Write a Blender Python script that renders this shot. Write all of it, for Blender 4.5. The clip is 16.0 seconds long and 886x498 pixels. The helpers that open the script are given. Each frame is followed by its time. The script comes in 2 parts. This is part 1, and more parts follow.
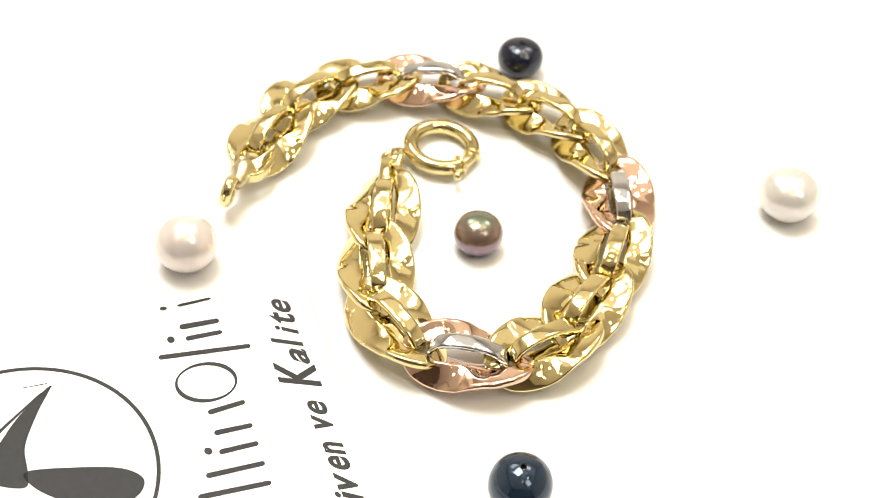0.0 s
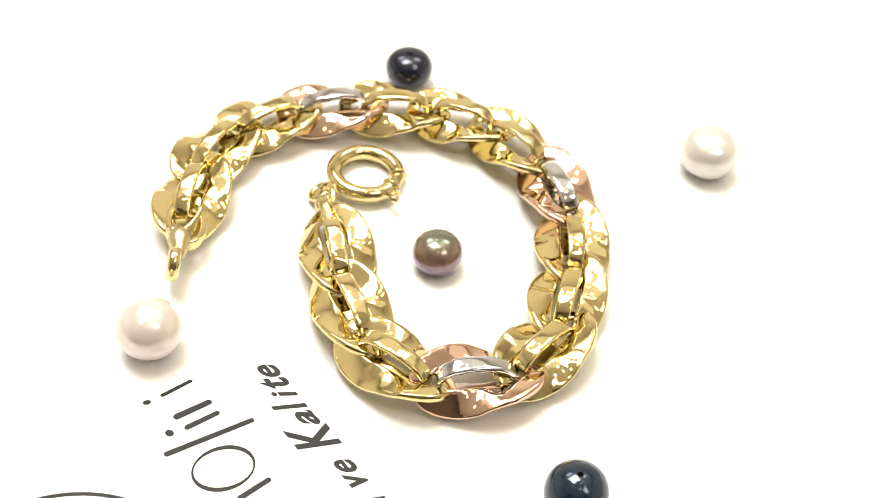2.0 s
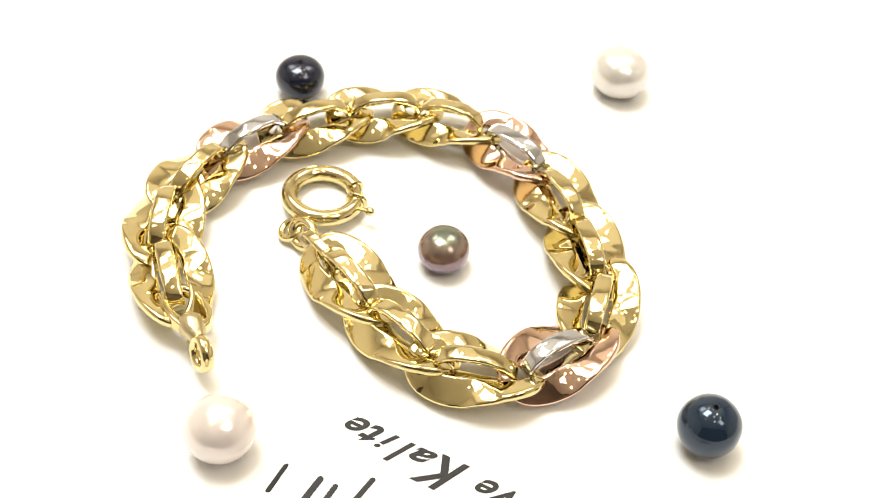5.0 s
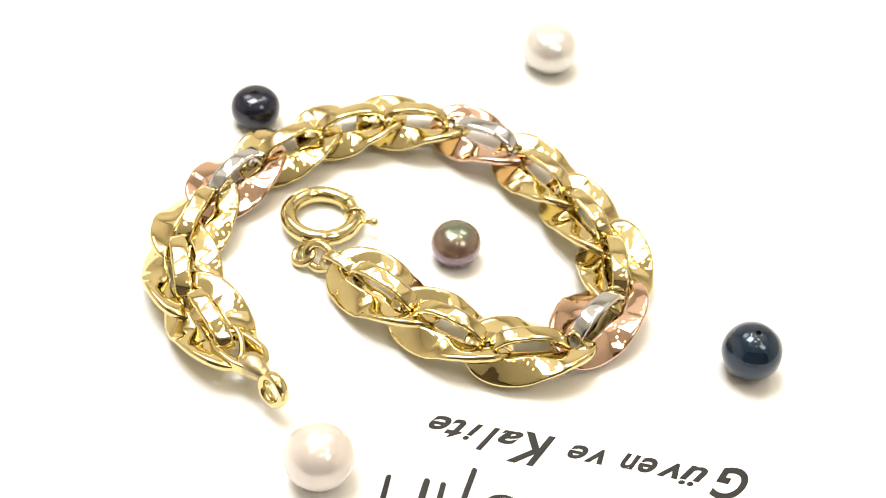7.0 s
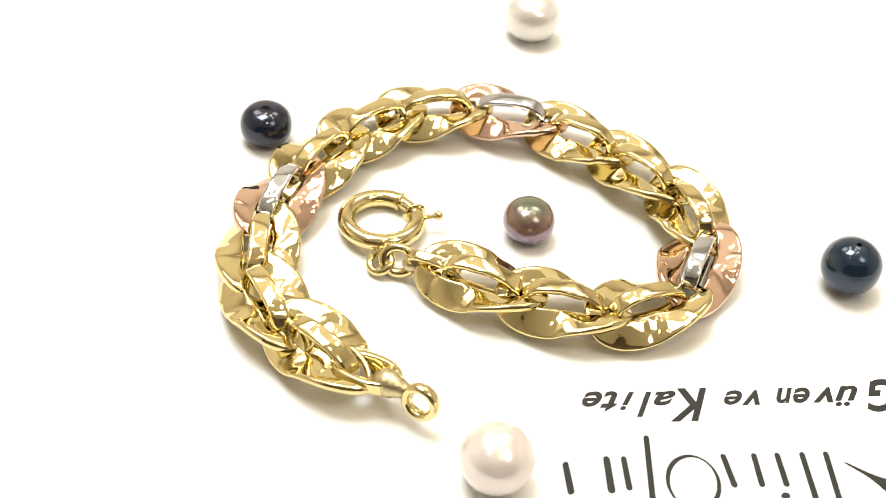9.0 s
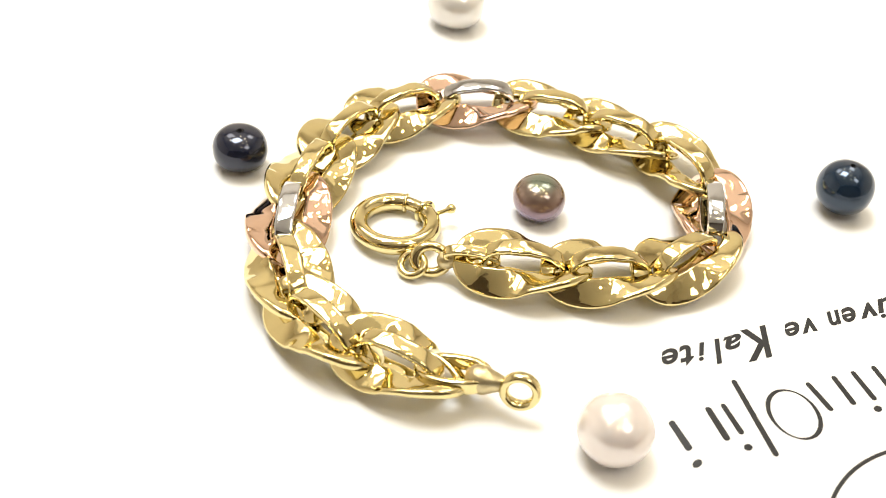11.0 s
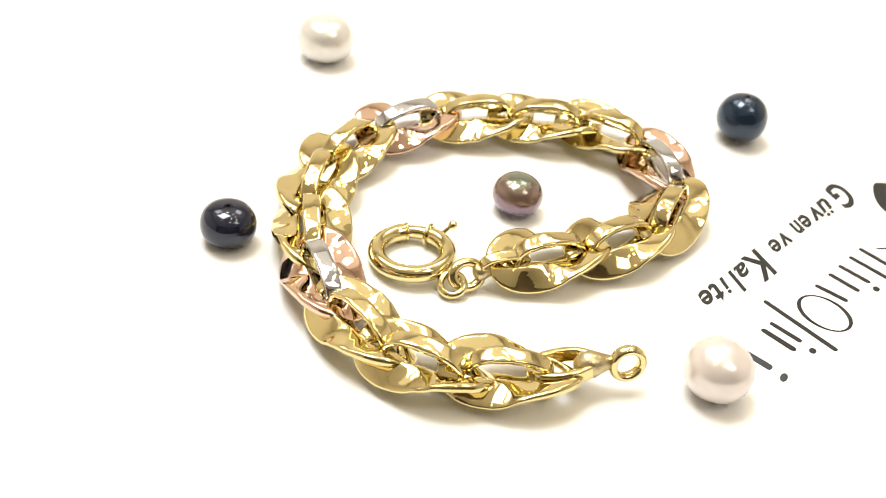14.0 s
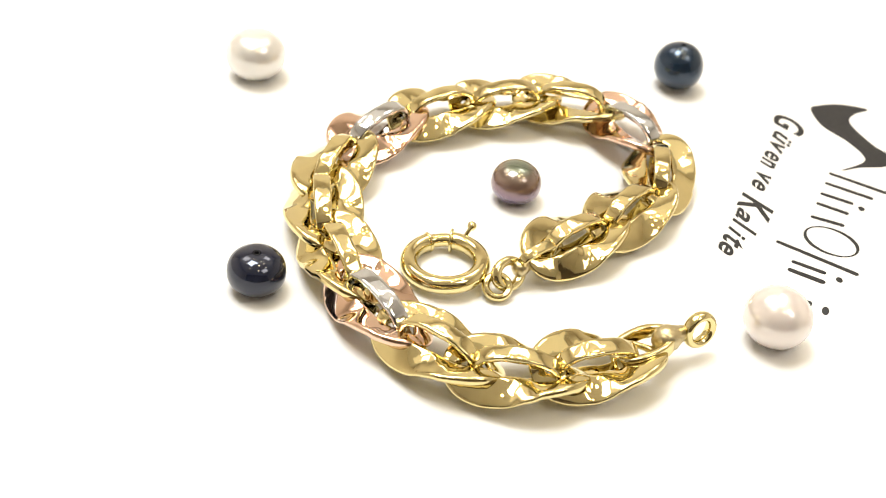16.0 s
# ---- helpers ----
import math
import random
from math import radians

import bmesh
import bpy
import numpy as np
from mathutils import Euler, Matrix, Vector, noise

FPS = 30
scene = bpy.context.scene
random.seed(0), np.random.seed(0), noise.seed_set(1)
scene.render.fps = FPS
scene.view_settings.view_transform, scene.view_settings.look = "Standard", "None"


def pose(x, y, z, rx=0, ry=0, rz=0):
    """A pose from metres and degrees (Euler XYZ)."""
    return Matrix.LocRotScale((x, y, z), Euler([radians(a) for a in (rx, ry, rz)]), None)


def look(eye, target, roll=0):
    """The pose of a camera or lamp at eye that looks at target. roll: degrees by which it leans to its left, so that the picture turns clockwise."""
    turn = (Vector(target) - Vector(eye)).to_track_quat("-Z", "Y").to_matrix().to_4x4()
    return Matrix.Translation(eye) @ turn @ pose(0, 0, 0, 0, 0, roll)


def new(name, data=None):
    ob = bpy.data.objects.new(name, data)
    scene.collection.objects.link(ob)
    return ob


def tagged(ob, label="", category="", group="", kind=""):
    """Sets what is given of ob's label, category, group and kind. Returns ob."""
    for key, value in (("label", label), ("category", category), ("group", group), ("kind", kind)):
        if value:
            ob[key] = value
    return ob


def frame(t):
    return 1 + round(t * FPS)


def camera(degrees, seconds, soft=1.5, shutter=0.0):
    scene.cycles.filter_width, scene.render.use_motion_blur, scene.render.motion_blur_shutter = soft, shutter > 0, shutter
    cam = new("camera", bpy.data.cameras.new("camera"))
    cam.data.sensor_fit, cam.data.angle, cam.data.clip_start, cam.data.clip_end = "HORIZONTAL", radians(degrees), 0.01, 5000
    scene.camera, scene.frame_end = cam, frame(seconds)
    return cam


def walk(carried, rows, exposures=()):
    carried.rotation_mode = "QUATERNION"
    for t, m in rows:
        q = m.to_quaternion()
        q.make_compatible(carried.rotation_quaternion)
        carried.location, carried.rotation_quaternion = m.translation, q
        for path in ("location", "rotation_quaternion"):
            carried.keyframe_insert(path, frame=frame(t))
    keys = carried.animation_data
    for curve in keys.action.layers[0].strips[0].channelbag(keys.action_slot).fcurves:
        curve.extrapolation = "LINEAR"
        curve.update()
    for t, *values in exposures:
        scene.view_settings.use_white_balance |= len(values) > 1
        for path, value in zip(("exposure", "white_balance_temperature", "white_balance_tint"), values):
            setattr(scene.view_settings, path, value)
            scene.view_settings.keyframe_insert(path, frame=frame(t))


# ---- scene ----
cam = camera(36.5, 16.0, soft=0.8)
cam.data.dof.use_dof = True                  # a close lens: the far links and pearls are a little soft
cam.data.dof.focus_distance, cam.data.dof.aperture_fstop = 0.190, 30.0
PATH = [
    (0, (-0.01576, -0.16847, 0.15608), (-0.01998, -0.03130, 0.01060), 3.91),
    (0.5, (-0.01693, -0.16798, 0.15668), (-0.01967, -0.03140, 0.01061), 4.36),
    (1, (-0.01837, -0.17150, 0.15703), (-0.01889, -0.03408, 0.01171), 4.71),
    (1.5, (-0.01702, -0.17030, 0.15758), (-0.01662, -0.03233, 0.01279), 4.72),
    (2, (-0.00969, -0.16748, 0.15509), (-0.00819, -0.02945, 0.01036), 4.87),
    (2.5, (-0.00784, -0.16590, 0.15579), (-0.00667, -0.02762, 0.01131), 4.67),
    (3, (-0.00709, -0.16545, 0.15529), (-0.00461, -0.02813, 0.00991), 4.55),
    (5.5, (-0.00660, -0.16242, 0.15000), (0.00199, -0.02613, 0.00388), 5.24),
    (6, (-0.00488, -0.16250, 0.14970), (0.00427, -0.02589, 0.00392), 5.20),
    (6.5, (-0.00296, -0.16408, 0.15146), (0.00577, -0.02675, 0.00633), 5.27),
    (7, (-0.00407, -0.16939, 0.15329), (0.00532, -0.03099, 0.00922), 5.39),
    (7.5, (-0.00513, -0.16653, 0.14907), (0.00413, -0.02672, 0.00635), 5.11),
    (8, (-0.00888, -0.16599, 0.14237), (0.00027, -0.02496, 0.00085), 5.00),
    (8.5, (-0.00944, -0.16796, 0.13948), (0.00082, -0.02488, 0.00011), 5.16),
    (9, (-0.01002, -0.16779, 0.13915), (0.00115, -0.02456, 0.00001), 5.52),
    (9.5, (-0.01031, -0.16788, 0.13664), (0.00248, -0.02378, -0.00146), 6.21),
    (10, (-0.01046, -0.16896, 0.13461), (0.00369, -0.02366, -0.00210), 6.69),
    (12.5, (-0.00967, -0.16824, 0.12109), (0.00977, -0.01499, -0.00595), 7.38),
    (13, (-0.01280, -0.16963, 0.12211), (0.00885, -0.01591, -0.00399), 7.97),
    (13.5, (-0.01080, -0.17156, 0.12548), (0.01087, -0.01791, -0.00071), 7.39),
    (14, (-0.01041, -0.17416, 0.12726), (0.01146, -0.02002, 0.00172), 7.27),
    (14.5, (-0.01262, -0.17265, 0.12919), (0.01099, -0.01917, 0.00315), 7.46),
    (15, (-0.01157, -0.17030, 0.12818), (0.01265, -0.01762, 0.00129), 7.25),
    (15.5, (-0.01057, -0.16809, 0.12804), (0.01329, -0.01564, 0.00081), 6.97),
    (16, (-0.01371, -0.16511, 0.12778), (0.01261, -0.01352, -0.00000), 7.22),
]
walk(cam, [(t, look(eye, target, roll)) for t, eye, target, roll in PATH],
     exposures=[(0, 0.15), (16, 0.15)])

# ---- light: a shop's ceiling panel and small downlights, with added fill lamps ----
world = bpy.data.worlds.new("world")
scene.world = world
world.use_nodes = True
world.node_tree.nodes["Background"].inputs["Color"].default_value = (0.9, 0.93, 1.0, 1)
world.node_tree.nodes["Background"].inputs["Strength"].default_value = 0.1


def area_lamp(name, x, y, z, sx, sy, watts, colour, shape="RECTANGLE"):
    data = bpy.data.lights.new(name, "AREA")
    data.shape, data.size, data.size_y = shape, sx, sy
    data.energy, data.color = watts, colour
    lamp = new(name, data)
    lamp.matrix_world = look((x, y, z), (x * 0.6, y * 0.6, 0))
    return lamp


# broad unseen fill lamp, added to pale the gold and lift the shadows
area_lamp("ceiling_fill", 0.0, 0.55, 1.72, 2.8, 2.1, 9, (1.0, 0.92, 0.78))
area_lamp("key_and_fill_panel", -0.30, 0.34, 1.5, 0.62, 0.52, 19, (0.92, 0.97, 1.0))
# the next three panels are added fill, to brighten the walls and shadows
area_lamp("key_and_fill_panel", 0.60, 1.05, 1.6, 0.50, 0.40, 4, (1.0, 0.95, 0.88))
area_lamp("key_and_fill_panel", -0.75, 1.10, 1.6, 0.60, 0.50, 5, (1.0, 0.95, 0.88))
area_lamp("key_and_fill_panel", 0.80, -0.60, 1.6, 0.45, 0.60, 5, (1.0, 0.95, 0.89))
for dx, dy in ((0.16, 0.02), (0.24, 0.62), (-0.55, -0.25), (0.15, -0.55), (-0.78, 0.42), (0.42, 0.30), (-0.12, 0.95), (0.62, -0.10)):
    area_lamp("downlight", dx, dy, 1.55, 0.08, 0.08, 1.2, (1.0, 0.80, 0.45), "DISK")


# ---- materials ----
def material(name, colour, rough, metal=0.0):
    m = bpy.data.materials.new(name)
    m.use_nodes = True
    b = m.node_tree.nodes["Principled BSDF"]
    b.inputs["Base Color"].default_value = (*colour, 1)
    b.inputs["Roughness"].default_value = rough
    b.inputs["Metallic"].default_value = metal
    return m, b, m.node_tree


def vary(tree, b, colour, amount, scale, rough=None, bump=0.0, bump_scale=None, depth=0.001, detail=4):
    """Colour and roughness that drift over the surface, and a fine relief."""
    co = tree.nodes.new("ShaderNodeTexCoord")
    n = tree.nodes.new("ShaderNodeTexNoise")
    n.inputs["Scale"].default_value, n.inputs["Detail"].default_value = scale, detail
    tree.links.new(co.outputs["Object"], n.inputs["Vector"])
    mix = tree.nodes.new("ShaderNodeMix")
    mix.data_type = "RGBA"
    mix.inputs["A"].default_value = (*[c * (1 - amount) for c in colour], 1)
    mix.inputs["B"].default_value = (*[min(1, c * (1 + amount)) for c in colour], 1)
    tree.links.new(n.outputs["Fac"], mix.inputs["Factor"])
    tree.links.new(mix.outputs["Result"], b.inputs["Base Color"])
    if rough:
        r = tree.nodes.new("ShaderNodeMapRange")
        r.inputs["To Min"].default_value, r.inputs["To Max"].default_value = rough
        n2 = tree.nodes.new("ShaderNodeTexNoise")
        n2.inputs["Scale"].default_value = scale * 3.3
        tree.links.new(co.outputs["Object"], n2.inputs["Vector"])
        tree.links.new(n2.outputs["Fac"], r.inputs["Value"])
        tree.links.new(r.outputs["Result"], b.inputs["Roughness"])
    if bump:
        n3 = tree.nodes.new("ShaderNodeTexNoise")
        n3.inputs["Scale"].default_value, n3.inputs["Detail"].default_value = bump_scale, 3
        tree.links.new(co.outputs["Object"], n3.inputs["Vector"])
        bp = tree.nodes.new("ShaderNodeBump")
        bp.inputs["Strength"].default_value, bp.inputs["Distance"].default_value = bump, depth
        tree.links.new(n3.outputs["Fac"], bp.inputs["Height"])
        tree.links.new(bp.outputs["Normal"], b.inputs["Normal"])


def metal(name, colour, facets=0.5):
    m, b, tree = material(name, colour, 0.07, 1.0)
    vary(tree, b, colour, 0.04, 500, rough=(0.03, 0.09), bump=facets, bump_scale=300, depth=0.0006)
    return m


GOLD = metal("polished_yellow_gold", (0.74, 0.622, 0.31), 0.085)
GOLD_PLAIN = metal("plain_yellow_gold", (0.745, 0.635, 0.325), 0.06)
ROSE = metal("polished_rose_gold", (0.77, 0.54, 0.40), 0.07)
WHITE_GOLD = metal("polished_white_gold", (0.63, 0.64, 0.655), 0.06)
SOLDER, _b, _t = material("solder_joint_gold", (0.58, 0.49, 0.29), 0.35, 1.0)
vary(_t, _b, (0.58, 0.49, 0.29), 0.08, 700, rough=(0.28, 0.45), bump=0.5, bump_scale=900, depth=0.0004)


def nacre(name, colour, rough, metallic, amount=0.03):
    m, b, tree = material(name, colour, rough, metallic)
    vary(tree, b, colour, amount, 260, rough=(rough * 0.85, rough * 1.2), bump=0.02, bump_scale=500, depth=0.0003)
    b.inputs["Coat Weight"].default_value = 0.5
    b.inputs["Coat Roughness"].default_value = 0.12
    b.inputs["IOR"].default_value = 1.75
    return m


NACRE_PURPLE = nacre("peacock_nacre", (0.22, 0.145, 0.12), 0.17, 0.55, 0.1)
_b = NACRE_PURPLE.node_tree.nodes["Principled BSDF"]
_b.inputs["Coat Weight"].default_value, _b.inputs["Coat Roughness"].default_value = 0.7, 0.06
_t = NACRE_PURPLE.node_tree                  # sheen painted in by height: from green at the crown through bronze to violet
_co, _sep, _ramp = _t.nodes.new("ShaderNodeTexCoord"), _t.nodes.new("ShaderNodeSeparateXYZ"), _t.nodes.new("ShaderNodeValToRGB")
_t.links.new(_co.outputs["Generated"], _sep.inputs["Vector"])
_t.links.new(_sep.outputs["Z"], _ramp.inputs["Fac"])
for _at, _c in ((0.20, (0.17, 0.125, 0.23)), (0.50, (0.21, 0.13, 0.17)), (0.76, (0.24, 0.155, 0.12)), (0.90, (0.22, 0.165, 0.13)), (0.98, (0.15, 0.175, 0.12))):
    _e = _ramp.color_ramp.elements.new(_at)
    _e.color = (*_c, 1)
_ramp.color_ramp.elements.remove(_ramp.color_ramp.elements[0])
_ramp.color_ramp.elements.remove(_ramp.color_ramp.elements[-1])
_t.links.new(_ramp.outputs["Color"], _t.nodes["Principled BSDF"].inputs["Base Color"])
NACRE_NAVY = nacre("navy_nacre", (0.012, 0.016, 0.036), 0.09, 0.4, 0.15)
NACRE_TEAL = nacre("teal_black_nacre", (0.014, 0.032, 0.062), 0.09, 0.45, 0.15)
NACRE_PINK = nacre("pinkish_white_nacre", (0.76, 0.69, 0.655), 0.2, 0.35)
NACRE_WHITE = nacre("ivory_white_nacre", (0.74, 0.71, 0.67), 0.2, 0.35)
for _m in (NACRE_PINK, NACRE_WHITE):
    _b = _m.node_tree.nodes["Principled BSDF"]
    _b.inputs["Coat Roughness"].default_value = 0.22
    _b.inputs["Subsurface Weight"].default_value = 0.2
    _b.inputs["Subsurface Radius"].default_value = (1.0, 0.8, 0.7)
    _b.inputs["Subsurface Scale"].default_value = 0.0012
for _m in (NACRE_NAVY, NACRE_TEAL):
    _b = _m.node_tree.nodes["Principled BSDF"]
    _b.inputs["Coat Weight"].default_value = 0.3
    _b.inputs["Coat Roughness"].default_value = 0.05
    _b.inputs["IOR"].default_value = 1.6
DRILL, _b, _t = material("drilled_hole", (0.01, 0.01, 0.012), 0.7)

TOP, _b, _t = material("white_laminate", (0.84, 0.84, 0.84), 0.5)
vary(_t, _b, (0.84, 0.84, 0.84), 0.01, 30, rough=(0.45, 0.6), bump=0.03, bump_scale=3000, depth=0.0002)
CARD, _b, _t = material("satin_white_card", (0.79, 0.77, 0.75), 0.45)
vary(_t, _b, (0.79, 0.77, 0.75), 0.015, 120, rough=(0.4, 0.55), bump=0.04, bump_scale=4000, depth=0.0002)
INK, _b, _t = material("black_print", (0.022, 0.021, 0.022), 0.5)
vary(_t, _b, (0.022, 0.021, 0.022), 0.3, 900)
_b.inputs["Specular IOR Level"].default_value = 0.25
PLASTER, _b, _t = material("cream_wall_paint", (0.86, 0.81, 0.74), 0.8)
vary(_t, _b, (0.86, 0.81, 0.74), 0.06, 3, bump=0.1, bump_scale=80, depth=0.002)
# unseen wall, kept dark brown to put dark reflections into gold and pearls
DARK_WALL, _b, _t = material("dark_reflection_wall", (0.13, 0.105, 0.085), 0.6)
vary(_t, _b, (0.13, 0.105, 0.085), 0.2, 6)
CEILING, _b, _t = material("white_ceiling_paint", (0.90, 0.885, 0.85), 0.85)
vary(_t, _b, (0.90, 0.885, 0.85), 0.03, 3)
# unseen floor, kept pale and warm to bounce light up to the ceiling
FLOOR, _b, _t = material("pale_bounce_floor", (0.70, 0.61, 0.50), 0.45)
vary(_t, _b, (0.70, 0.61, 0.50), 0.12, 8)


# ---- mesh tools ----
def part(name, bm, mat, parent=None, label="", smooth=True):
    me = bpy.data.meshes.new(name)
    bmesh.ops.recalc_face_normals(bm, faces=bm.faces)
    bm.to_mesh(me)
    bm.free()
    me.materials.append(mat)
    if smooth:
        for f in me.polygons:
            f.use_smooth = True
    ob = new(name, me)
    ob.parent = parent
    if label:
        tagged(ob, label)
    return ob


def box(bm, x0, x1, y0, y1, z0, z1, bevel=0.0):
    r = bmesh.ops.create_cube(bm, size=1)
    for v in r["verts"]:
        v.co = Vector(((x0 + x1) / 2 + v.co.x * (x1 - x0), (y0 + y1) / 2 + v.co.y * (y1 - y0), (z0 + z1) / 2 + v.co.z * (z1 - z0)))
    if bevel:
        es = list({e for v in r["verts"] for e in v.link_edges})
        bmesh.ops.bevel(bm, geom=es, offset=bevel, segments=4, affect="EDGES", profile=0.5)


def loft(bm, rings, closed=True, caps=True):
    """Skin a row of point rings; closed joins the last to the first, else the ends are capped."""
    vs = [[bm.verts.new(p) for p in ring] for ring in rings]
    n = len(vs[0])
    for i in range(len(vs) if closed else len(vs) - 1):
        a, b = vs[i], vs[(i + 1) % len(vs)]
        for j in range(n):
            bm.faces.new((a[j], a[(j + 1) % n], b[(j + 1) % n], b[j]))
    if not closed and caps:
        bm.faces.new(vs[0])
        bm.faces.new(list(reversed(vs[-1])))


def section(width, thick, n=14, power=0.55):
    """A rounded bar's outline: half width along the first axis, half thickness along the second."""
    out = []
    for k in range(n):
        a = 2 * math.pi * k / n
        c, s = math.cos(a), math.sin(a)
        out.append((width * math.copysign(abs(c) ** power, c), thick * math.copysign(abs(s) ** power, s)))
    return out


def lathe(bm, profile, n=40, caps=True):
    rings = [[Vector((r * math.cos(2 * math.pi * k / n), r * math.sin(2 * math.pi * k / n), z)) for k in range(n)] for r, z in profile]
    loft(bm, rings, closed=False, caps=caps)


def torus(bm, radius, tube, a0=0.0, a1=2 * math.pi, m=None, n=48, k=14):
    full = abs(a1 - a0 - 2 * math.pi) < 1e-6
    rings = []
    for i in range(n if full else n + 1):
        a = a0 + (a1 - a0) * i / n
        d = Vector((math.cos(a), math.sin(a), 0))
        rings.append([(m or Matrix()) @ (d * (radius + tube * math.cos(2 * math.pi * j / k)) + Vector((0, 0, tube * math.sin(2 * math.pi * j / k)))) for j in range(k)])
    loft(bm, rings, closed=full)


MM = 0.001
PIVOT = Vector((0.01488, 0.02009, 0))        # the turntable's axis, in the bracelet's plan
RATE = 7.8                                   # degrees a second


def plan(x, y, z=0.0):
    """A place of the plan in millimetres, from the turntable's axis, in metres."""
    return Vector((x * MM, y * MM, z * MM)) - PIVOT


# ---- the room: unseen, added to close the place and bounce light ----
def room():
    for name, b, mat in (("floor", (-1.9, 1.9, -1.9, 1.9, -0.80, -0.75), FLOOR),
                         ("ceiling", (-1.9, 1.9, -1.9, 1.9, 1.75, 1.80), CEILING),
                         ("wall_north", (-1.9, 1.9, 1.8, 1.9, -0.75, 1.75), PLASTER),
                         ("wall_south", (-1.9, 1.9, -1.9, -1.8, -0.75, 1.75), DARK_WALL),
                         ("wall_east", (1.8, 1.9, -1.8, 1.8, -0.75, 1.75), PLASTER),
                         ("wall_west", (-1.9, -1.8, -1.8, 1.8, -0.75, 1.75), PLASTER)):
        bm = bmesh.new()
        box(bm, *b)
        tagged(part(name, bm, mat, smooth=False), kind="structure")
    bm = bmesh.new()
    box(bm, -0.9, 0.9, -0.45, 0.75, -0.75, -0.03, 0.006)
    tagged(part("display_counter", bm, TOP, smooth=False), "plain white laminate counter under the turntable", "counter")


def turntable():
    bm = bmesh.new()
    lathe(bm, [(0.10, -0.03), (0.255, -0.024), (0.262, -0.020), (0.262, -0.003), (0.259, 0.0), (0.001, 0.0)], 96)
    return tagged(part("turntable", bm, TOP, smooth=False), "plain matt white round display turntable, slowly turning", "turntable")


# ---- pearls ----
def pearl(x, y, r, h, mat, label, hole=0.0, power=2.0):
    """A pearl of radius r and half height h millimetres, resting on the turntable; hole: the drill's radius."""
    bm = bmesh.new()
    prof = []
    n = 28
    a_top = math.asin(hole / r) if hole else 0.015
    for i in range(n + 1):
        a = a_top + (math.pi - 0.015 - a_top) * i / n
        s, c = math.sin(a), math.cos(a)
        prof.append((r * MM * s ** (2 / power), h * MM * math.copysign(abs(c) ** (2 / power), c)))
    lathe(bm, prof, 48, not hole)
    seed = Vector((x, y, r))
    for v in bm.verts:
        v.co *= 1 + 0.025 * noise.noise(v.co * 260 + seed) + 0.006 * noise.noise(v.co * 900 + seed)
    low = min(v.co.z for v in bm.verts)
    ob = new("pearl")
    ob.location = plan(x, y) - Vector((0, 0, low))
    part("nacre", bm, mat, ob)
    if hole:
        bm = bmesh.new()
        top = h * MM * math.cos(a_top) ** (2 / power)
        torus(bm, hole * 1.02 * MM, 0.07 * MM, m=Matrix.Translation((0, 0, top)), n=24, k=8)
        lathe(bm, [(hole * 1.02 * MM, top + 0.03 * MM), (hole * 0.9 * MM, top - 0.9 * MM), (0.02 * MM, top - 0.95 * MM)], 24, False)
        part("drill_hole", bm, DRILL, ob, "dark drilled hole")
    return tagged(ob, label, "pearl", "loose pearls round the bracelet")


# ---- bracelet ----
CHAIN = [(-15.5, 2.4), (-15.3, -9.6), (-11.0, -20.8), (0.1, -25.7), (11.0, -22.2), (17.2, -13.0), (21.2, -2.2), (22.3, 10.0),
         (18.2, 21.6), (10.7, 29.3), (0.0, 33.8), (-10.6, 35.7), (-21.8, 34.2), (-31.1, 28.5), (-36.1, 18.2)]
HEAD, TAIL = (-15.6, 8.9), (-37.7, 11.2)


def wide_link(seed):
    """A twisted oval link with hammered facets: each side dips its outer edge at one end, and turns it up at the other."""
    bm = bmesh.new()
    rnd = random.Random(seed)
    facets = 10
    lean = [rnd.uniform(-10, 10) for _ in range(facets)]
    lift = [rnd.uniform(-0.10, 0.10) for _ in range(facets)]
    shift = rnd.random()
    rings, n = [], 168

    def stepped(values, u):
        """Plane facets: each keeps its value, and changes over to the next within a short stretch."""
        f = (u / (2 * math.pi) * facets + shift) % facets
        k = int(f)
        t = min(1.0, max(0.0, (f - k - 0.80) / 0.20))
        t = t * t * (3 - 2 * t)
        return values[k] * (1 - t) + values[(k + 1) % facets] * t

    for i in range(n):
        u = 2 * math.pi * i / n
        c, s = math.cos(u), math.sin(u)
        side = abs(s) ** 1.5
        neck = -math.copysign(abs(math.sin(2 * u)) ** 0.7, math.sin(2 * u))          # 1 where a side turns its outer edge up and rides high, -1 where that edge dips
        high, low = max(0.0, neck), max(0.0, -neck)
        mid = Vector((8.75 * math.copysign(abs(c) ** 0.92, c), 3.95 * s, 0))
        across = Vector((c * 4.1, s * 8.75, 0)).normalized()
        half = 0.95 + (1.20 + 0.12 * low - 0.10 * high) * abs(s) ** 0.9
        tilt = radians(9 - 31 * high + 35 * low + side * stepped(lean, u))
        up = Vector((0, 0, 1))
        wide = across * math.cos(tilt) - up * math.sin(tilt)
        normal = across * math.sin(tilt) + up * math.cos(tilt)
        thick = 0.52 - 0.12 * side + 0.26 * high
        mid += up * (0.68 * high - 0.95 * low + side * stepped(lift, u))
        ring = []
        for w, t in section(half, thick, 16, 0.5):
            sag = -0.10 * side * (1 - (w / half) ** 2)
            ring.append((mid + wide * w + normal * (t + sag)) * MM)
        rings.append(ring)
    loft(bm, rings)
    return bm


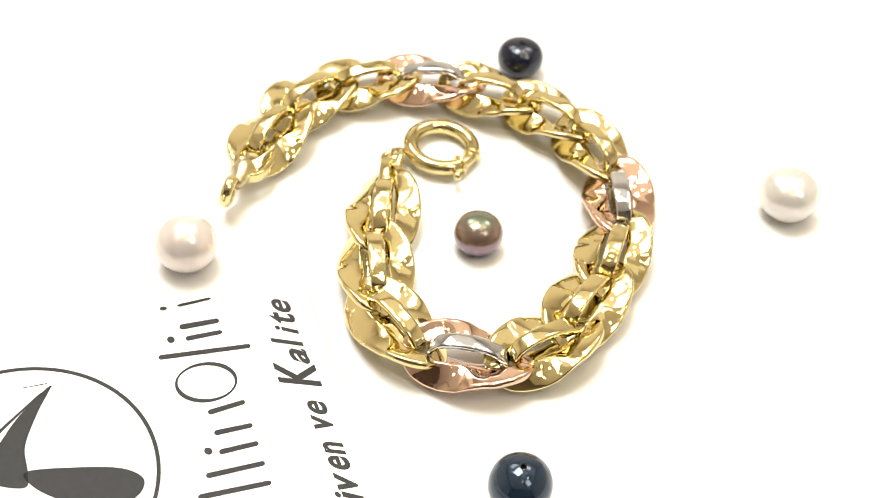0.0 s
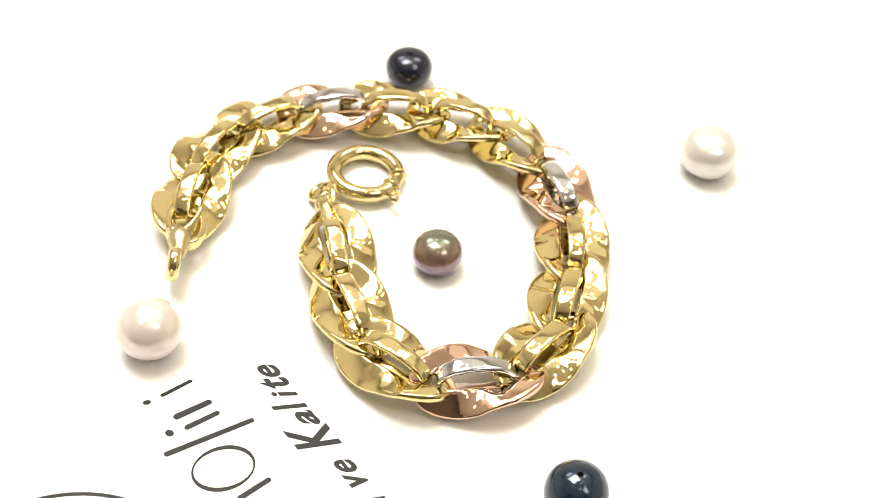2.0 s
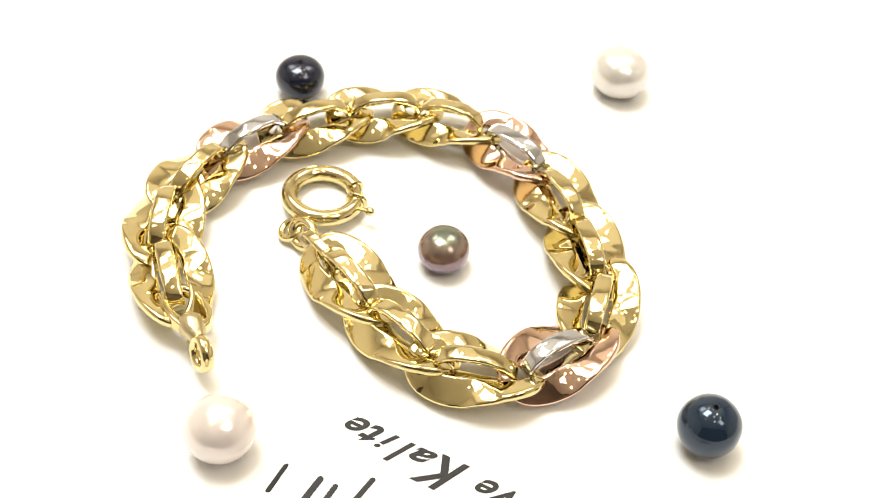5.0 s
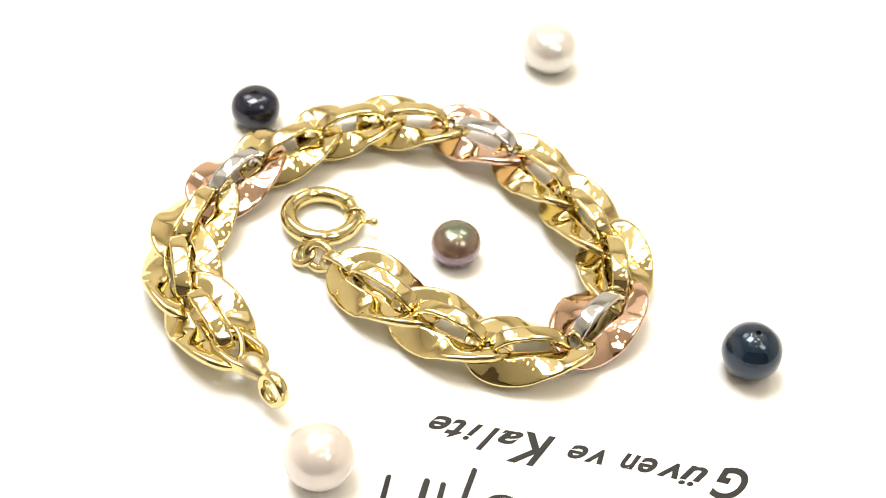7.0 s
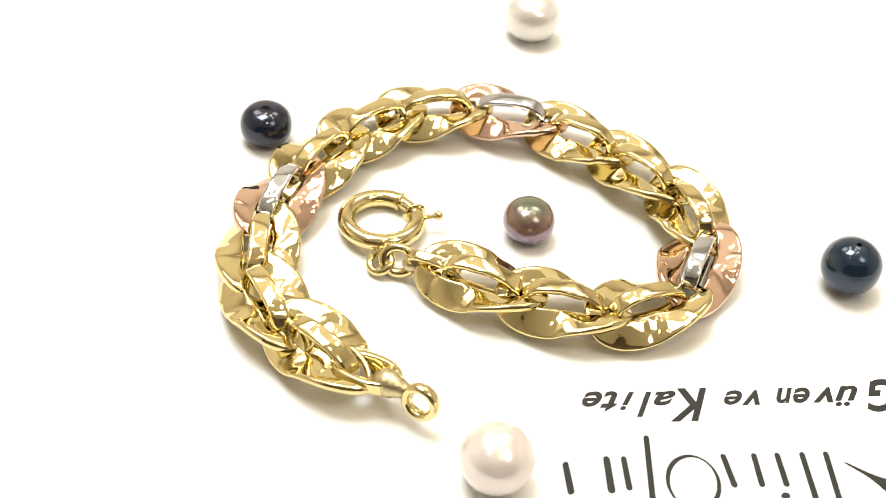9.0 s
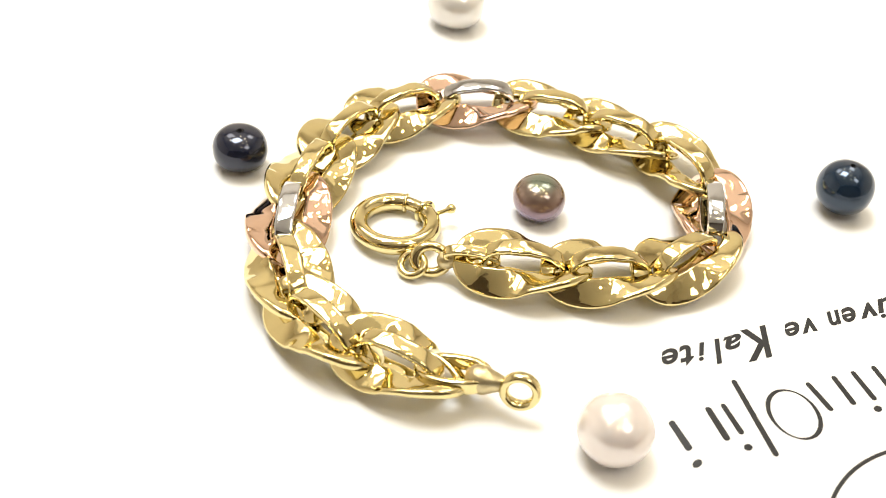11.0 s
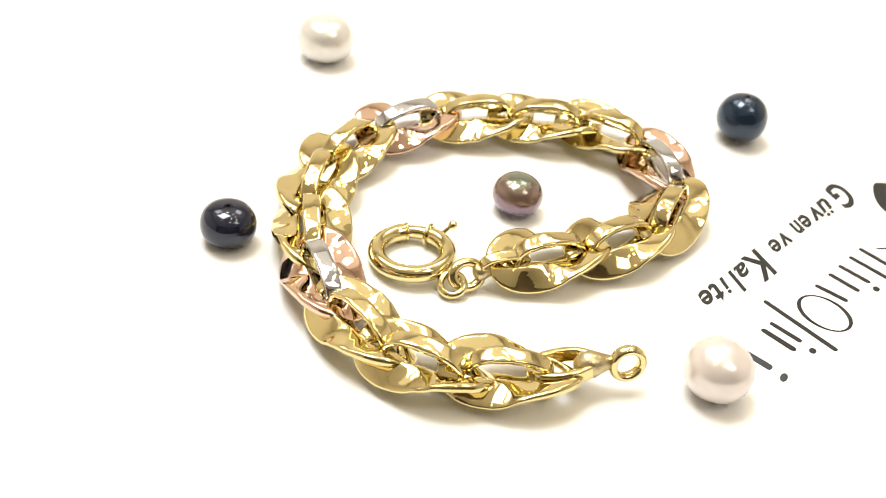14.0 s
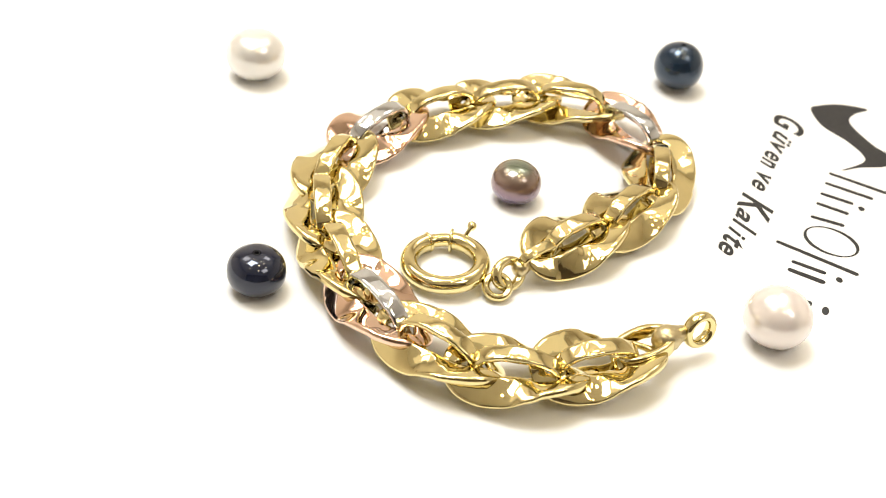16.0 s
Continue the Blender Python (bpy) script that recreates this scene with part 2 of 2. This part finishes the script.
def upright_link(length, height, band, seed, thick=0.5):
    """A narrow oval link of flat-hammered band that stands on edge and holds the wide ones together."""
    bm = bmesh.new()
    rnd = random.Random(seed)
    flats = 18                                   # the planes left by the hammer round the oval
    turns = [radians(rnd.uniform(-7, 7)) for _ in range(flats)]
    start = rnd.uniform(0, 1)
    rings = []

    def at(k):
        u = 2 * math.pi * (k + start) / flats
        c, s = math.cos(u), math.sin(u)
        return Vector((length * math.copysign(abs(c) ** 0.85, c), 0, height * math.copysign(abs(s) ** 0.95, s))), abs(s)

    for k in range(flats):
        (a, sa), (b, sb) = at(k), at(k + 1)
        along = (b - a).normalized()
        radial = Vector((along.z, 0, -along.x))
        if radial.dot(a + b) < 0:
            radial = -radial
        turn = turns[k]
        across = Vector((0, 1, 0)) * math.cos(turn) + radial * math.sin(turn)
        normal = radial * math.cos(turn) - Vector((0, 1, 0)) * math.sin(turn)
        for f in (0.12, 0.5, 0.88):
            mid = a.lerp(b, f)
            half = band * (0.85 + 0.15 * (sa + sb) / 2)
            rings.append([(mid + across * w + normal * t) * MM for w, t in section(half, thick, 14, 0.4)])
    loft(bm, rings)
    return bm


def heading(i):
    line = [HEAD] + CHAIN + [TAIL]
    a, b = Vector(line[i]), Vector(line[i + 2])
    return math.degrees(math.atan2(b.y - a.y, b.x - a.x))


def put(ob, x, y, z, rx=0, ry=0, rz=0):
    ob.matrix_basis = Matrix.Translation(plan(x, y, z)) @ pose(0, 0, 0, rx, ry, rz)
    return ob


def bracelet():
    top = new("bracelet")
    tagged(top, "three-colour gold bracelet of broad twisted links, lying open on white", "bracelet")
    for i, (x, y) in enumerate(CHAIN):
        rose = i in (3, 7, 11)
        ob = part("wide_link", wide_link(i + 3), ROSE if rose else GOLD, top, "hammered rose gold link" if rose else "hammered yellow gold link")
        rz = heading(i)
        put(ob, x, y, 3.75, random.uniform(-3, 3), 0, rz)
        ob = part("upright_link", upright_link(5.6, 2.95, 1.32, i + 40, 0.46), WHITE_GOLD if rose else GOLD, top,
                  "white gold connecting link" if rose else "yellow gold connecting link")
        put(ob, x, y, 3.85, random.uniform(-7, 7), 6, rz)
    # the clasp's end: a short upright link, a solder joint and two small rings
    ob = part("upright_link", upright_link(3.7, 1.6, 0.85, 90, 0.42), GOLD, top, "yellow gold end link")
    put(ob, -15.6, 9.6, 4.1, 16, 6, -88)
    bm = bmesh.new()
    lathe(bm, [(0.3 * MM, -1.5 * MM), (1.15 * MM, -1.1 * MM), (1.25 * MM, 0), (0.95 * MM, 1.0 * MM), (0.5 * MM, 1.6 * MM)], 18)
    put(part("solder_joint", bm, SOLDER, top, "rough pale solder joint"), -15.4, 12.9, 2.9, 90, 0, 4)
    bm = bmesh.new()
    torus(bm, 1.85 * MM, 0.70 * MM, m=Matrix.Diagonal((1, 1.22, 1, 1)), n=32)
    put(part("end_ring", bm, GOLD_PLAIN, top), -15.1, 15.2, 2.5, 0, -52, 0)
    bm = bmesh.new()
    torus(bm, 1.7 * MM, 0.58 * MM, n=32)
    put(part("jump_ring", bm, GOLD_PLAIN, top), -15.6, 17.7, 1.7, -15, -25, 0)
    # the spring ring clasp
    bm = bmesh.new()
    torus(bm, 5.3 * MM, 1.32 * MM, radians(-33), radians(290), n=64, k=18)
    clasp = part("spring_ring_clasp", bm, GOLD_PLAIN, top, "round yellow gold spring ring clasp")
    put(clasp, -7.5, 20.7, 1.9, 0, 4, 20)
    bm = bmesh.new()
    torus(bm, 5.3 * MM, 1.0 * MM, radians(288), radians(330), n=16, k=16)
    part("bolt", bm, GOLD_PLAIN, clasp)
    for a, r in ((-33, 1.42), (-70, 1.75)):
        bm = bmesh.new()
        lathe(bm, [(1.0 * MM, -0.28 * MM), (r * MM, -0.2 * MM), ((r + 0.08) * MM, 0), (r * MM, 0.2 * MM), (1.0 * MM, 0.28 * MM)], 28)
        ob = part("collar", bm, GOLD_PLAIN, clasp)
        ob.matrix_basis = pose(5.3 * MM * math.cos(radians(a)), 5.3 * MM * math.sin(radians(a)), 0, 90, 0, a)
    bm = bmesh.new()
    lathe(bm, [(0.3 * MM, 0), (0.32 * MM, 1.9 * MM), (0.55 * MM, 2.1 * MM), (0.74 * MM, 2.6 * MM), (0.66 * MM, 3.0 * MM), (0.3 * MM, 3.3 * MM), (0.02 * MM, 3.35 * MM)], 20)
    ob = part("trigger", bm, GOLD_PLAIN, clasp)
    ob.matrix_basis = pose(5.9 * MM * math.cos(radians(-88)), 5.9 * MM * math.sin(radians(-88)), 0.5 * MM, 0, 78, -88)
    # the other end: a small link, a solder joint and the eye for the clasp
    bm = upright_link(4.6, 2.7, 1.0, 97)
    put(part("end_link", bm, GOLD, top, "small yellow gold end link"), *TAIL, 4.0, 80, -6, -99)
    bm = bmesh.new()
    lathe(bm, [(1.0 * MM, -2.9 * MM), (1.85 * MM, -1.8 * MM), (1.9 * MM, -0.4 * MM), (1.4 * MM, 0.8 * MM), (1.0 * MM, 2.0 * MM), (0.8 * MM, 2.8 * MM)], 18)
    put(part("solder_joint", bm, SOLDER, top, "rough pale solder joint"), -39.0, 6.9, 4.6, -90, 0, 172)
    bm = bmesh.new()
    torus(bm, 2.1 * MM, 0.64 * MM, m=Matrix.Diagonal((1, 1, 1.45, 1)), n=40)
    put(part("eye_ring", bm, GOLD_PLAIN, top), -40.3, 2.8, 4.7, 78, 0, -100)
    return top


# ---- printed card ----
CORNER, TURN = (-28.4, -8.9), 114.9          # its lower right corner, and the way its lines run


def flat(outline, z0=0.0, z1=0.05, hole=None):
    """A thin printed shape, of an outline in card millimetres."""
    bm = bmesh.new()
    if hole:
        n = len(outline)
        rings = [[Vector((*outline[i], z1)) * MM, Vector((*hole[i], z1)) * MM, Vector((*hole[i], z0)) * MM, Vector((*outline[i], z0)) * MM] for i in range(n)]
        loft(bm, rings)
    else:
        vs = [bm.verts.new(Vector((*p, z1)) * MM) for p in outline]
        f = bm.faces.new(vs)
        r = bmesh.ops.extrude_face_region(bm, geom=[f])
        for v in r["geom"]:
            if isinstance(v, bmesh.types.BMVert):
                v.co.z = z0 * MM
        bmesh.ops.triangulate(bm, faces=[f for f in bm.faces if len(f.verts) > 4])
    return bm


def oval(cx, cy, rx, ry, turn=0.0, n=64):
    c, s = math.cos(radians(turn)), math.sin(radians(turn))
    out = []
    for k in range(n):
        a = 2 * math.pi * k / n
        x, y = rx * math.cos(a), ry * math.sin(a)
        out.append((cx + x * c - y * s, cy + x * s + y * c))
    return out


def bar(a, b, w0, w1):
    """A printed stroke from a to b with round ends."""
    a, b = Vector(a), Vector(b)
    d = (b - a).normalized()
    q = Vector((-d.y, d.x))
    out = []
    for k in range(7):
        t = math.pi * k / 6
        out.append(b + q * w1 * math.cos(t) + d * w1 * math.sin(t))
    for k in range(7):
        t = math.pi * k / 6
        out.append(a - q * w0 * math.cos(t) - d * w0 * math.sin(t))
    return [tuple(p) for p in reversed(out)]


def smooth_outline(points, n=8):
    """A closed smooth curve through a few corners."""
    out = []
    k = len(points)
    for i in range(k):
        p0, p1, p2, p3 = (Vector(points[(i + j - 1) % k]) for j in range(4))
        for s in range(n):
            t = s / n
            out.append(tuple(0.5 * ((2 * p1) + (p2 - p0) * t + (2 * p0 - 5 * p1 + 4 * p2 - p3) * t * t + (3 * p1 - p0 - 3 * p2 + p3) * t ** 3)))
    return out


def ease(t):
    t = min(1.0, max(0.0, t))
    return t * t * (3 - 2 * t)


def lie(x, y):
    """The card's height in millimetres: it is propped up a little towards one corner, and its edges droop to the table."""
    return (1.76 + 0.026 * x + 0.019 * y) * ease((1.2 - x) / 7) * ease((y + 1.2) / 2.6) * ease((x + 69) / 4) * ease((79 - y) / 4)


def draped(bm_or_me):
    for v in (bm_or_me.verts if isinstance(bm_or_me, bmesh.types.BMesh) else bm_or_me.vertices):
        v.co.z += lie(v.co.x / MM, v.co.y / MM) * MM
    return bm_or_me


def word(letters, parent):
    """One slanted word in the built-in font, as one print; letters: each with its left, right, lower and upper edge on the card."""
    bm = bmesh.new()
    for text, left, right, low, high in letters:
        cu = bpy.data.curves.new("word", "FONT")
        cu.body, cu.shear, cu.size, cu.extrude, cu.offset = text, 0.55, 1.0, 0.004, 0.022
        tmp = bpy.data.objects.new("word", cu)
        scene.collection.objects.link(tmp)
        bpy.context.view_layer.update()
        me = bpy.data.meshes.new_from_object(tmp.evaluated_get(bpy.context.evaluated_depsgraph_get()))
        bpy.data.objects.remove(tmp)
        xs, ys = [v.co.x for v in me.vertices], [v.co.y for v in me.vertices]
        sx, sy = (right - left) / (max(xs) - min(xs)), (high - low) / (max(ys) - min(ys))
        for v in me.vertices:
            v.co = Vector((left + (v.co.x - min(xs)) * sx, low + (v.co.y - min(ys)) * sy, 0.04 + v.co.z * 4)) * MM
        bm.from_mesh(me)
        bpy.data.meshes.remove(me)
    return part("printed_word", draped(bm), INK, parent, "black slanted printed word", smooth=False)


def card():
    top = new("printed_card")
    top.matrix_basis = Matrix.Translation(plan(*CORNER)) @ pose(0, 0, 0, 0, 0, TURN)
    tagged(top, "thin white card with black printed slogan and round emblem", "card")
    bm = bmesh.new()
    xs, ys = [-69 + 70.2 * k / 90 for k in range(91)], [-1.2 + 80.2 * k / 100 for k in range(101)]
    grid = [[bm.verts.new(Vector((x, y, lie(x, y) + 0.004 - 0.06 * (1 - min(1.0, lie(x, y) / 0.35)))) * MM) for y in ys] for x in xs]
    for a, b in zip(grid, grid[1:]):
        for k in range(100):
            bm.faces.new((a[k], b[k], b[k + 1], a[k + 1]))
    rim = bmesh.ops.extrude_face_region(bm, geom=list(bm.faces))
    for v in rim["geom"]:
        if isinstance(v, bmesh.types.BMVert):
            v.co.z -= 0.1 * MM
    part("sheet", bm, CARD, top)
    z0, z1 = -0.01, 0.05

    def printed(name, outline, label="", hole=None):
        part(name, draped(flat(outline, z0, z1, hole)), INK, top, label, smooth=False)

    word([("G", -50.9, -45.6, 1.2, 7.0), ("ü", -45.3, -41.3, 2.3, 5.9), ("v", -41.4, -38.2, 2.5, 5.2), ("e", -38.3, -35.6, 2.5, 5.2), ("n", -36.0, -33.2, 2.5, 5.2)], top)
    word([("v", -30.9, -28.1, 2.8, 5.4), ("e", -28.6, -25.8, 2.8, 5.3)], top)
    word([("K", -23.9, -17.6, 2.3, 8.0), ("a", -19.4, -16.0, 2.7, 5.2), ("l", -16.1, -13.2, 2.8, 7.1), ("i", -13.7, -11.2, 2.8, 5.9), ("t", -11.3, -8.5, 2.6, 6.2), ("e", -9.2, -6.2, 2.6, 5.2)], top)
    # the maker's name, as plain strokes
    for x, top_y, lean, w in ((-2.5, 18.2, 0.0, 0.42), (-7.6, 18.8, 0.3, 0.5), (-9.9, 18.5, 0.2, 0.42), (-12.9, 23.0, 1.6, 0.42), (-23.4, 18.5, -0.3, 0.42),
                              (-27.3, 18.5, 0.2, 0.42), (-30.5, 18.6, 0.1, 0.42), (-33.8, 21.2, 0.3, 0.42), (-36.9, 23.0, 0.6, 0.42)):
        low = 10.6 if top_y == 23.0 and x > -20 else 13.9
        printed("name_bar", bar((x - lean * 0.5, low), (x + lean * 0.5, top_y), w * 0.9, w), "black printed stroke")
    printed("name_oval", oval(-18.3, 17.9, 3.55, 4.4, -8), "black printed oval outline", oval(-18.3, 17.9, 3.0, 4.05, -18))
    for x, y in ((-2.3, 20.7), (-9.3, 21.0), (-29.8, 20.4)):
        printed("name_dot", oval(x, y, 0.62, 0.52, 20, 24), "black printed dot")
    printed("name_swoosh", smooth_outline([(-55.9, 6.3), (-58.2, 7.5), (-60.7, 10.9), (-61.6, 15.4), (-58.6, 13.6), (-55.0, 13.6), (-50.2, 18.5), (-48.4, 21.6), (-44.8, 21.8), (-41.8, 17.9), (-39.3, 15.3), (-44.6, 18.2), (-48.6, 14.6), (-51.4, 9.4)]), "black printed swoosh")
    # the round emblem
    printed("emblem_circle", oval(-26.9, 45.8, 19.05, 19.05, 0, 128), "thin black printed circle", oval(-26.9, 45.8, 18.5, 18.5, 0, 128))
    printed("emblem_blade", smooth_outline([(-12.5, 38.8), (-16.5, 41.2), (-21.6, 43.7), (-25.7, 44.0), (-28.2, 44.6), (-27.0, 47.8), (-24.5, 50.4), (-20.6, 47.2), (-16.3, 43.6)]), "black printed blade shape")
    for a, b, w0, w1 in (((-12.7, 38.7), (-13.9, 40.6), 0.04, 0.12), ((-11.8, 42.7), (-12.0, 39.3), 0.05, 0.05), ((-13.5, 40.4), (-18.4, 46.8), 0.08, 0.26), ((-18.4, 46.8), (-23.6, 52.4), 0.26, 0.34)):
        printed("emblem_line", bar(a, b, w0, w1), "fine black printed line")
    printed("emblem_wing", smooth_outline([(-25.8, 44.1), (-27.4, 36.7), (-29.2, 31.8), (-31.7, 29.6), (-34.1, 31.3), (-34.6, 36.0), (-31.6, 40.5), (-28.4, 43.7)]), "black printed wing shape")
    return top


room()
disc = turntable()
things = [disc, bracelet(), card(),
          pearl(0.0, 0.0, 3.95, 3.15, NACRE_PURPLE, "peacock purple pearl with green sheen, inside the bracelet", power=2.2),
          pearl(4.8, 45.1, 4.15, 3.2, NACRE_NAVY, "button-shaped navy black drilled pearl beside the chain", 0.42, 2.35),
          pearl(8.5, -47.0, 4.42, 4.2, NACRE_TEAL, "round teal black drilled pearl with glossy skin", 0.42, 2.05),
          pearl(-44.8, -9.0, 4.85, 4.35, NACRE_PINK, "round pinkish white pearl beside the printed card", power=2.0),
          pearl(50.4, 14.5, 4.95, 4.0, NACRE_WHITE, "ivory white button pearl lying apart", power=2.3)]


def motions():
    """All that lies on the turntable goes round with it."""
    for thing in things:
        base = thing.matrix_basis.copy()
        walk(thing, [(k * 0.5, Matrix.Rotation(radians(RATE * k * 0.5), 4, "Z") @ base) for k in range(33)])


motions()
